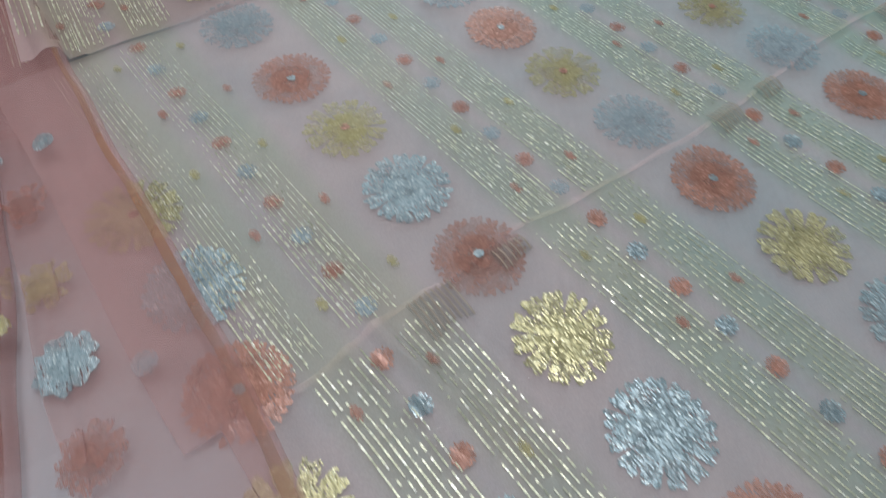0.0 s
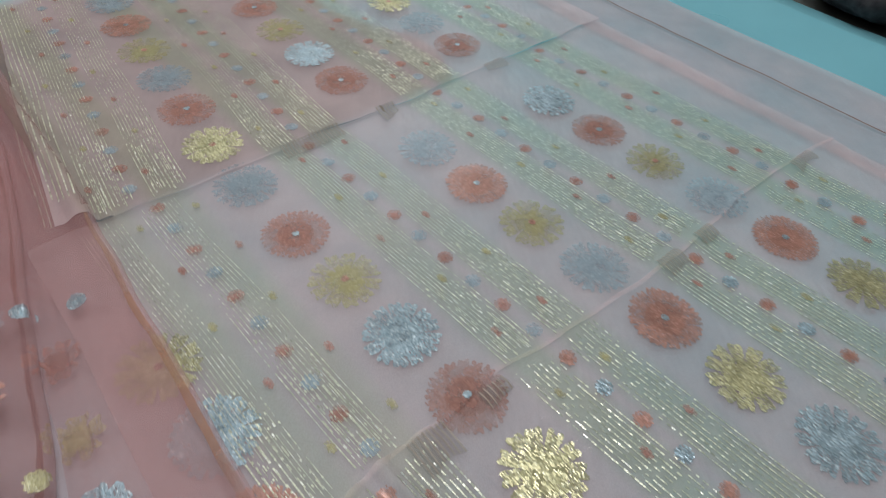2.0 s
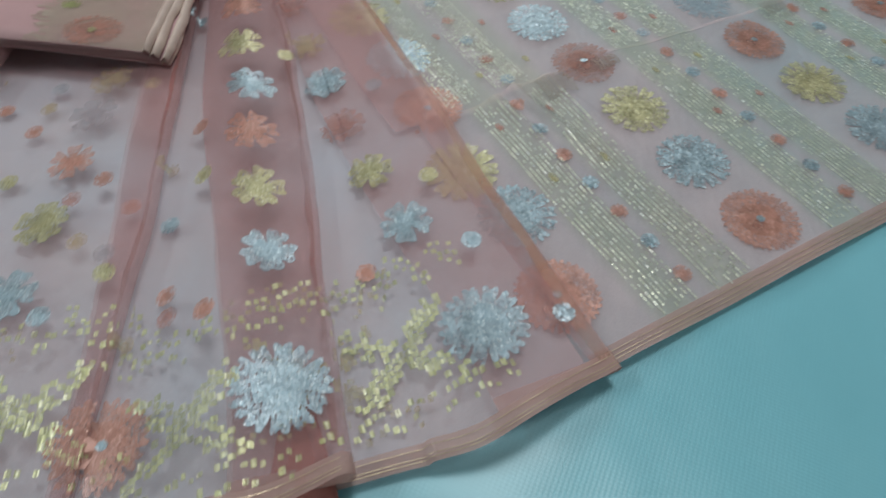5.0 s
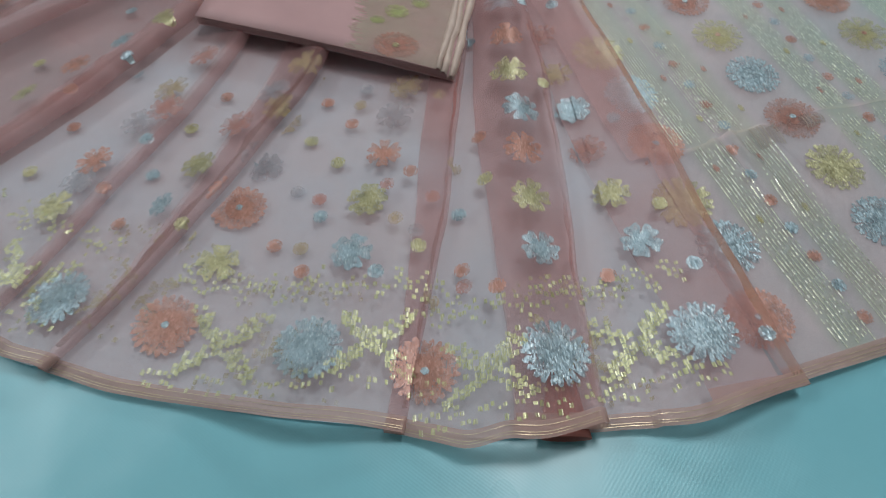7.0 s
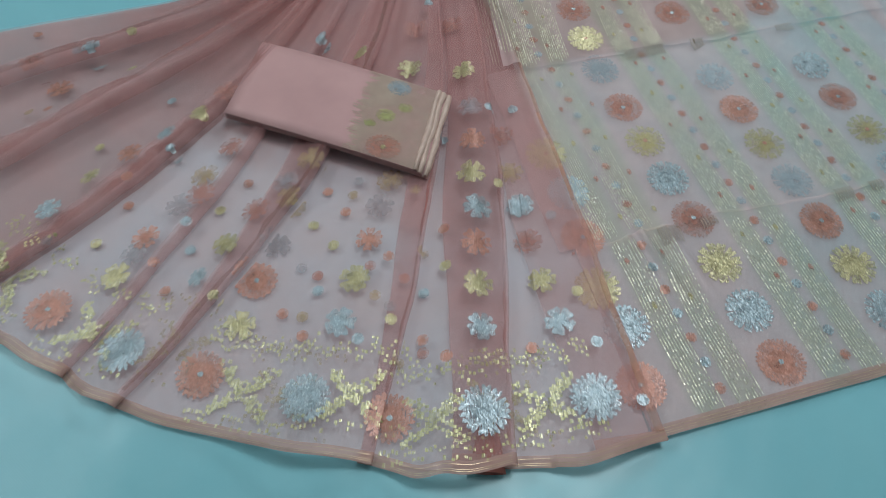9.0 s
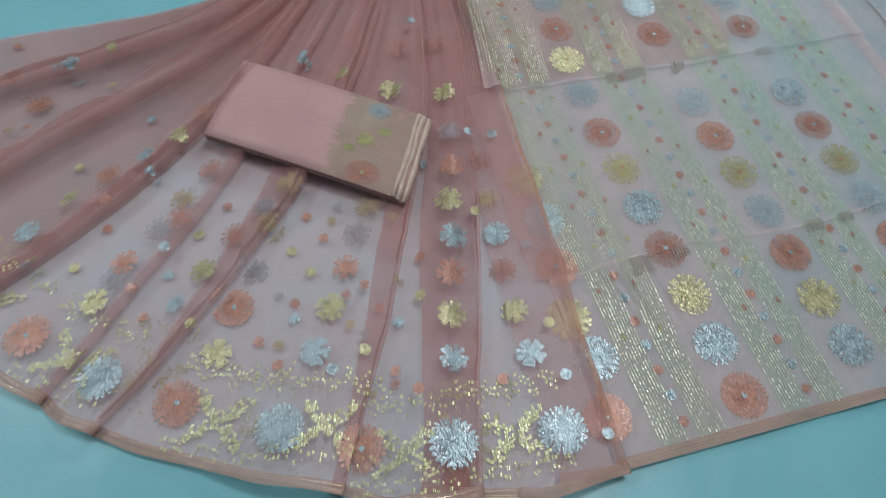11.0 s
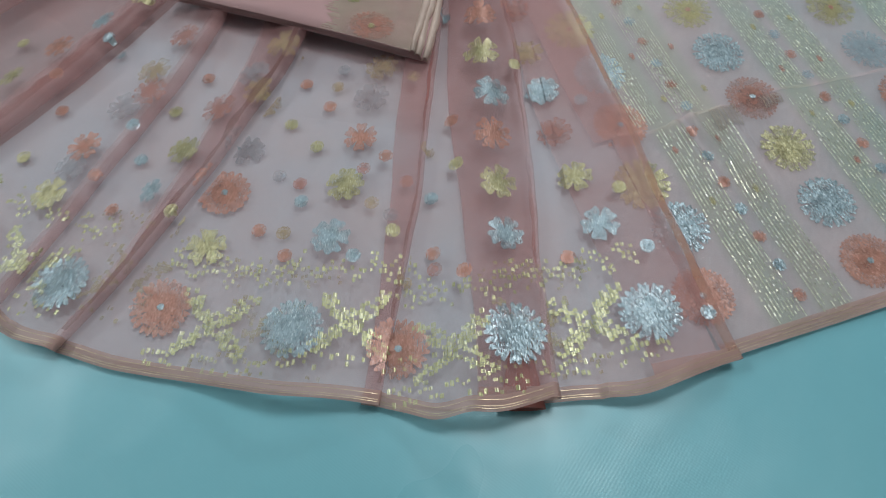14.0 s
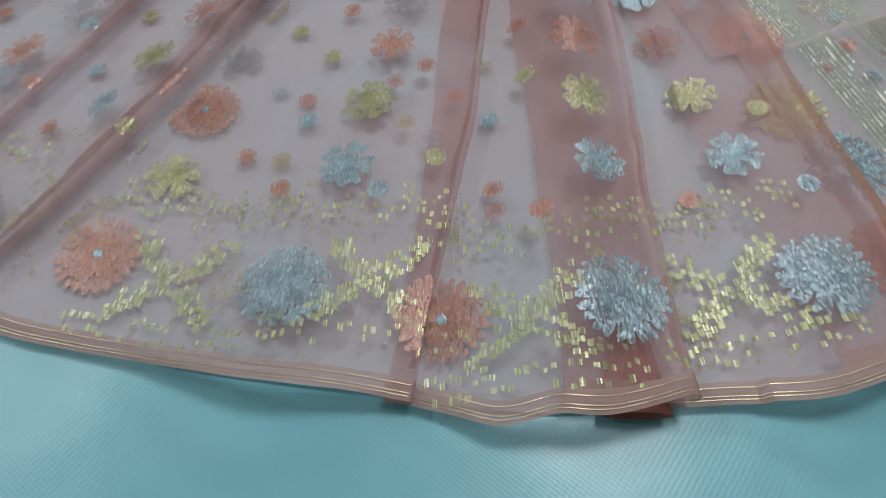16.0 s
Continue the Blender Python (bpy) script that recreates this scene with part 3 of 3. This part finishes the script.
for places, mat, lift, word in ((DOTS_COPPER, COPPER, 0.0007, "copper"), (DOTS_SILVER, SILVER, 0.0007, "silver"), (DOTS_GOLD, GOLD, 0.0007, "gold"),
                                (DOTS_COPPER_DULL, DULL_COPPER, UNDER, "dull copper"), (DOTS_SILVER_DULL, DULL_SILVER, UNDER, "dull silver"), (DOTS_GOLD_DULL, DULL_GOLD, UNDER, "dull gold")):
    for x, y in places:
        motif(x, y, 0.0080, mat, 6, 0.14, saree, lift, "small " + word + " woven dot", name="dot_motif", notch=0.05)

for x, y in [(-0.184, -0.101), (-0.419, -0.149), (-0.642, -0.159)]:
    motif(x, y, 0.0310, COPPER, 12, 0.30, saree, 0.0008, "large copper woven hem flower", eye=SILVER, name="hem_flower")
for x, y in [(0.032, 0.023), (-0.084, -0.051), (-0.285, -0.123), (-0.523, -0.165)]:
    motif(x, y, 0.0315, SILVER, 12, 0.40, saree, 0.0008, "large silver woven hem flower", name="hem_flower")


def medallion(x, y, seed, material, lift=0.0009, keep=1.0):
    """Stepped cross of small woven gold blocks, with an arch of loose blocks above it and a row below."""
    rng = random.Random(seed)
    down = (Vector((x, y)) - WAIST).normalized()
    side = Vector((down.y, -down.x))
    bm, mid, cell = bmesh.new(), Vector((x, y)), 0.0049
    place = lambda a, o: mid + down * a + side * o

    def block(a, o, w=0.0046, h=0.0048):
        n = max(3, int(w / 0.00095))
        slant = rng.uniform(-0.08, 0.08)
        for i in range(n):
            off = o + w * ((i + 0.5) / n - 0.5)
            slip = slant * (off - o) + rng.uniform(-0.0004, 0.0004)
            float_strip(bm, place, a - h / 2 + slip, a + h / 2 + slip, off, w / n * rng.uniform(0.6, 0.85), None, lift, rng.uniform(-0.0002, 0.0002))

    for i in range(-8, 9):
        for j in range(-6, 7):
            arm = abs(abs(i) - abs(j) * 1.3)
            if arm <= 2.7 and (abs(i) > 1 or abs(j) < 4) and rng.random() < (0.95 - 0.05 * abs(j)) * keep:
                block(j * cell * 1.04 + (i % 2) * 0.0024, i * cell * 0.96 + rng.uniform(-0.0006, 0.0006), h=rng.uniform(0.0038, 0.0052))
    for i in range(-13, 14):  # the arch rises between the flowers
        top = -0.041 - 0.016 * abs(math.sin(i * 0.42))
        for row in range(3):
            if rng.random() < (0.92, 0.75, 0.5)[row] * keep:
                block(top - row * 0.0085 + rng.uniform(-0.003, 0.003), i * cell + rng.uniform(-0.0015, 0.0015), rng.uniform(0.0026, 0.0040), rng.uniform(0.003, 0.005))
        for row in range(2):
            if rng.random() < (0.66, 0.45)[row] * keep:
                block(0.036 + row * 0.011 + rng.uniform(-0.003, 0.003), i * cell, rng.uniform(0.0026, 0.0040), rng.uniform(0.003, 0.0055))
    tagged(part("gold_medallion", bm, material, saree, "lime gold stepped cross of woven blocks"), kind="stuff")


for n, (x, y) in enumerate([(-0.133, -0.084), (-0.020, -0.006), (-0.236, -0.094), (-0.361, -0.144), (-0.567, -0.159), (-0.728, -0.142)]):
    medallion(x, y, n, LIMEGOLD)
for n, (x, y) in enumerate([(-0.312, -0.131), (-0.067, -0.034), (-0.464, -0.132)]):
    medallion(x, y, 20 + n, DULL_LIME, UNDER, 0.7)

# pallu flowers in columns that lean a little, stripes and dots between them
PALLU_UP = Vector((EV.x, EV.y))
WORDS = {"copper_thread": "copper", "gold_thread": "gold", "silver_thread": "silver"}
CYCLE = (COPPER, SILVER, GOLD)
COLUMNS = [(0.294, -0.016, 0), (0.477, 0.012, 1), (0.656, -0.002, 1)]


def leaning(u, v):
    return waistward(u - 0.045 * min(v, 0.56), v)


def tier_at(v):
    return 0 if v < 0.20 else 1 if v < 0.565 else 2


def pallu_flower(x, y, v, mat, worn):
    word, k = WORDS[mat.name], tier_at(v)
    motif(x, y, 0.0325, REVERSE[mat.name] if worn else mat, {"copper": 17, "silver": 13, "gold": 11}[word], {"copper": 0.22, "silver": 0.42, "gold": 0.52}[word], tiers[k], 0.0008,
          "large " + word + " woven pallu flower", eye=COPPER if word == "gold" and k else SILVER if word == "copper" else None, name="pallu_flower", tree=PALLU_CLOTH, weave=PALLU_UP, notch=0.08)


for c, (u, first, shift) in enumerate(COLUMNS):
    for j in range(14):
        v = first + 0.0765 * j + (0.012 if first + 0.0765 * j > 0.5 else 0.0)
        if 0.51 < v < 0.58 and c:  # swallowed by the tuck
            continue
        x, y = uv_xy(leaning(u, v), v)
        pallu_flower(x, y, v, CYCLE[(j + shift) % 3], v > 0.2 and (j * 5 + c * 3) % 4 != 0)
for mat, places in ((COPPER, [(0.081, 0.067), (-0.052, 0.245)]), (SILVER, [(0.043, 0.137), (-0.095, 0.312)]), (GOLD, [(-0.009, 0.176), (-0.150, 0.367)])):
    for x, y in places:  # half hidden by the last pleat
        pallu_flower(x, y, Vector((x, y)).dot(EV), mat, False)


def stripe(u, v0, v1, lines, width, tier, keep, seed, fade):
    """A band of fine dashed threads up the pallu; fade: how far it thins out up its length."""
    rng, bm = random.Random(seed), bmesh.new()
    place = lambda a, o: Vector(uv_xy(leaning(u, a) + o + 0.0025 * ripple(a, u, 9, 2), a))
    for q in range(lines):
        off, a = (q - (lines - 1) / 2) * 0.0345 / (lines - 1), v0 + rng.uniform(-0.004, 0.010)
        end = v1 - rng.uniform(0, 0.012)
        while a < end:
            span = rng.uniform(0.0018, 0.0040)
            here = keep * (1 - fade * (a - v0) / (v1 - v0)) * (0.72 + 0.6 * smooth01(0.5 + 1.6 * ripple(a, off * 3 + u, 22, seed)))
            if rng.random() < here:
                float_strip(bm, place, a, min(end, a + span), off, width * rng.uniform(0.7, 1.1), PALLU_CLOTH, 0.0010, rng.uniform(-0.00020, 0.00020))
            a += span + 0.0004
    part("stripe_thread", bm, STRIPE, tiers[tier], "fine dashed gold threads")


for c in range(4):
    for n, mid in enumerate((0.355, 0.409)):
        u = mid + 0.181 * (c - 1) + (-0.014 if c == 0 else 0)
        for k, (v0, v1) in enumerate(((-0.050, 0.206), (0.214, 0.560), (0.566, 1.06))):
            lean = 0.016 if c == 0 and k == 0 else 0
            inward = 0.020 if c == 0 and k == 2 else 0
            if k == 0:
                stripe(u + lean, v0, v1, 9, 0.0013, k, 0.93, c * 7 + n, 0.15 + 0.1 * (c % 2))
            else:
                stripe(u + inward, v0, v1, 11, 0.0009 if inward else 0.0006, k, 0.8, 40 + c * 7 + n + k, 0.0)  # thin reverse of the weave
                stripe(u + inward, v0, v0 + (0.12, 0.16)[n], 9, 0.0012, k, 0.75, 80 + c * 7 + n + k, 0.9)  # worn bright floats at the foot
    for j in range(31):
        v = -0.028 + 0.0362 * j
        if c == 3 and v > 0.7:
            continue
        u = leaning(0.380 + 0.181 * (c - 1) + (0.014 if c == 0 and 0.2 < v < 0.56 else 0), v)
        k, mat = tier_at(v), (COPPER, SILVER)[j % 2]
        for off in (-0.026, 0.028):
            bx, by = uv_xy(u + off + 0.006 * math.sin(j * 2.1 + c), v + 0.018)
            if j % 2 and v > 0.02:
                motif(bx, by, 0.0060, (DULL_COPPER, DULL_GOLD)[(j // 2 + c) % 2], 4, 0.3, tiers[tier_at(v + 0.018)], 0.0014, "small dull woven mark", name="stripe_mark", tree=PALLU_CLOTH, weave=PALLU_UP, squash=0.6)
        word = WORDS[mat.name]
        motif(*uv_xy(u, v), 0.0076, REVERSE[mat.name] if k else mat, 6, 0.3, tiers[k], 0.0009, "small " + word + " woven dot", name="dot_motif", tree=PALLU_CLOTH, weave=PALLU_UP)
# the bright stripe along the open edge of the upper tier
stripe(0.136, 0.590, 1.06, 8, 0.0014, 2, 0.95, 131, 0.0)


# turned-down flaps where the stripes run into the tucks
def tuck_flap(k, u0, u1, drop):
    v0 = TIERS[k][0]

    def p(a, b, up=0.0):
        u = u0 + (u1 - u0) * a
        v = v0 + 0.004 - (drop * (0.75 + 0.5 * ripple(u, 0, 30, k)) + 0.004) * b
        x, y = uv_xy(u, v)
        return x, y, ground_z(x, y, PALLU_CLOTH) + 0.0016 + 0.002 * math.sin(math.pi * b) + up
    flap = part("tuck_flap", grid_mesh(p, 14, 5), FLAP, tiers[k], "turned-down flap of the tuck")
    n = int((u1 - u0) / 0.0042)
    bm = bmesh.new()
    for q in range(n):
        a = (q + 0.5) / n
        rows = [[bm.verts.new(p(a + s * 0.22 / n, b / 4, 0.0006)) for s in (-0.5, 0.5)] for b in range(5)]
        for r0, r1 in zip(rows, rows[1:]):
            bm.faces.new((r0[0], r0[1], r1[1], r1[0]))
    part("flap_thread", bm, FLAPLINE, flap, "grey brown reversed threads")


for k, u0, u1, drop in ((1, 0.222, 0.256, 0.032), (1, 0.290, 0.318, 0.016), (1, 0.515, 0.545, 0.020), (1, 0.575, 0.600, 0.015), (1, 0.760, 0.800, 0.018),
                        (2, 0.325, 0.400, 0.020), (2, 0.450, 0.475, 0.020), (2, 0.620, 0.655, 0.014)):
    tuck_flap(k, u0, u1, drop)

# the plain end of the pallu past its last stripe, and its loose thread line
def end_point(a, b):
    u, v = 0.83 + 0.175 * a + 0.012 * ripple(b, 0, 5, 9) * a, -0.07 + 1.22 * b
    x, y = uv_xy(u, v)
    return x, y, 0.0015 + 0.002 * (0.5 + ripple(u, v, 8, 2))


end_cloth = part("pallu_end", grid_mesh(end_point, 14, 90), PLAIN_END, saree, "plain sheer lilac pink end of the pallu")


def end_line(a, b):
    v = -0.06 + 1.2 * b
    x, y = uv_xy(0.916 + 0.004 * ripple(v, 0, 14, 5) + 0.0022 * (a - 0.5), v)
    return x, y, 0.0060


part("thread_line", grid_mesh(end_line, 1, 160), THREAD, end_cloth, "brown thread line")

# ---- the folded blouse piece ----
blouse = thing("blouse_piece", "folded pink silk blouse piece with beige brocade end on pleats", "folded cloth")
B0, BX, BY = Vector((-0.619, 0.206)), Vector((0.319, 0.025)).normalized(), Vector((-0.034, 0.160)).normalized()
BL, BW = 0.320, 0.163


def leaf(bm, x0, x1, y0, y1, z, thick, sag=0.004):
    def p(a, b, top):
        stray = 0.006 * ripple(b, z, 4, z * 300) * a
        q = B0 + BX * (x0 + (x1 - x0) * a + stray) + BY * (y0 + (y1 - y0) * b)
        soft = 1 - max(abs(2 * a - 1), abs(2 * b - 1)) ** 10
        zz = z + 0.002 * ripple(q.x, q.y, 8, z * 100) - sag * (2 * a - 1) ** 2 + thick * (0.5 + (0.5 if top else -0.5) * (0.25 + 0.75 * soft))
        return (*q, zz)
    for top in (0, 1):
        n, m = 16, 8
        vs = [[bm.verts.new(p(i / n, j / m, top)) for i in range(n + 1)] for j in range(m + 1)]
        for j in range(m):
            for i in range(n):
                f = (vs[j][i], vs[j][i + 1], vs[j + 1][i + 1], vs[j + 1][i])
                bm.faces.new(f if top else f[::-1])
        if top:
            ring_t = vs[0] + [r[-1] for r in vs[1:]] + vs[-1][-2::-1] + [r[0] for r in vs[-2:0:-1]]
        else:
            ring_b = vs[0] + [r[-1] for r in vs[1:]] + vs[-1][-2::-1] + [r[0] for r in vs[-2:0:-1]]
    k = len(ring_t)
    for i in range(k):
        bm.faces.new((ring_b[i], ring_b[(i + 1) % k], ring_t[(i + 1) % k], ring_t[i]))


for x1, z in ((BL + 0.010, 0.026), (BL + 0.012, 0.0295), (BL + 0.002, 0.033), (BL - 0.004, 0.0365)):
    bm = bmesh.new()
    leaf(bm, 0.0, x1, 0.0, BW, z, 0.0028)
    layer = part("fold_layer", bm, BLOUSE, blouse)
    bm = bmesh.new()
    leaf(bm, x1 - 0.008, x1 + 0.0006, -0.0006, BW + 0.0006, z - 0.0004, 0.0040)
    part("selvedge", bm, BLOUSE_EDGE, layer, "beige selvedge edge")

top_tree = cloth_tree([layer])


def brocade():
    rng, bm, n = random.Random(8), bmesh.new(), 110
    for j in range(n):
        start, prev = 0.63 + rng.uniform(-0.03, 0.03) + 0.05 * ripple(j / n, 0, 5, 2), None
        for i in range(9):
            a = start + (0.968 - start) * i / 8
            row = []
            for b in (j / n, (j + 0.96) / n):
                q = B0 + BX * BL * a + BY * BW * (0.004 + 0.992 * b)
                row.append(bm.verts.new((q.x, q.y, ground_z(q.x, q.y, top_tree) + 0.0006)))
            if prev:
                bm.faces.new((prev[0], row[0], row[1], prev[1]))
            prev = row
    return bm


end = part("brocade_end", brocade(), TISSUE, layer, "beige gold brocade end")
for a, b, size, mat, petals, word in ((0.80, 0.14, 0.028, DULL_COPPER, 12, "copper"), (0.78, 0.88, 0.020, DULL_SILVER, 9, "silver"), (0.76, 0.50, 0.016, DULL_LIME, 5, "lime gold"),
                                      (0.84, 0.66, 0.012, DULL_LIME, 5, "lime gold"), (0.70, 0.36, 0.010, DULL_LIME, 5, "lime gold")):
    q = B0 + BX * BL * a + BY * BW * b
    part("brocade_flower", flower_mesh(q.x, q.y, size, 0.3, petals, 0.2, a, BX, top_tree, 0.0012, squash=0.8), mat, layer, "dull " + word + " woven flower")
part("flower_eye", flower_mesh(*(B0 + BX * BL * 0.80 + BY * BW * 0.13), 0.004, 0, 5, 0.2, 1.0, BX, top_tree, 0.0018), GOLD, layer)

# ---- a black bag on the floor past the sheet ----
def bag(x, y, turn):
    ob = thing("cloth_bag", "black patterned cloth bag lying on grey floor", "bag")
    ob.matrix_world = pose(x, y, -0.006, 0, 0, turn)

    def p(a, b):
        th, ph = 2 * math.pi * a, math.pi * (b - 0.5)
        sx = math.copysign(abs(math.cos(th)) ** 0.6, math.cos(th)) * math.cos(ph) ** 0.5
        sy = math.copysign(abs(math.sin(th)) ** 0.6, math.sin(th)) * math.cos(ph) ** 0.5
        r = 1 + 0.08 * noise.noise(Vector((sx * 3, sy * 3, ph)))
        return 0.17 * sx * r, 0.11 * sy * r, 0.045 + 0.045 * math.sin(ph)
    part("body", grid_mesh(p, 40, 16), DARK, ob)

    def strap(a, b):
        th = math.pi * a
        return 0.10 * math.cos(th), 0.10 + 0.09 * math.sin(th), 0.03 + 0.012 * (b - 0.5) + 0.02 * math.sin(th)
    part("strap", grid_mesh(strap, 24, 2), DARK, ob)


bag(0.83, 1.11, 30)
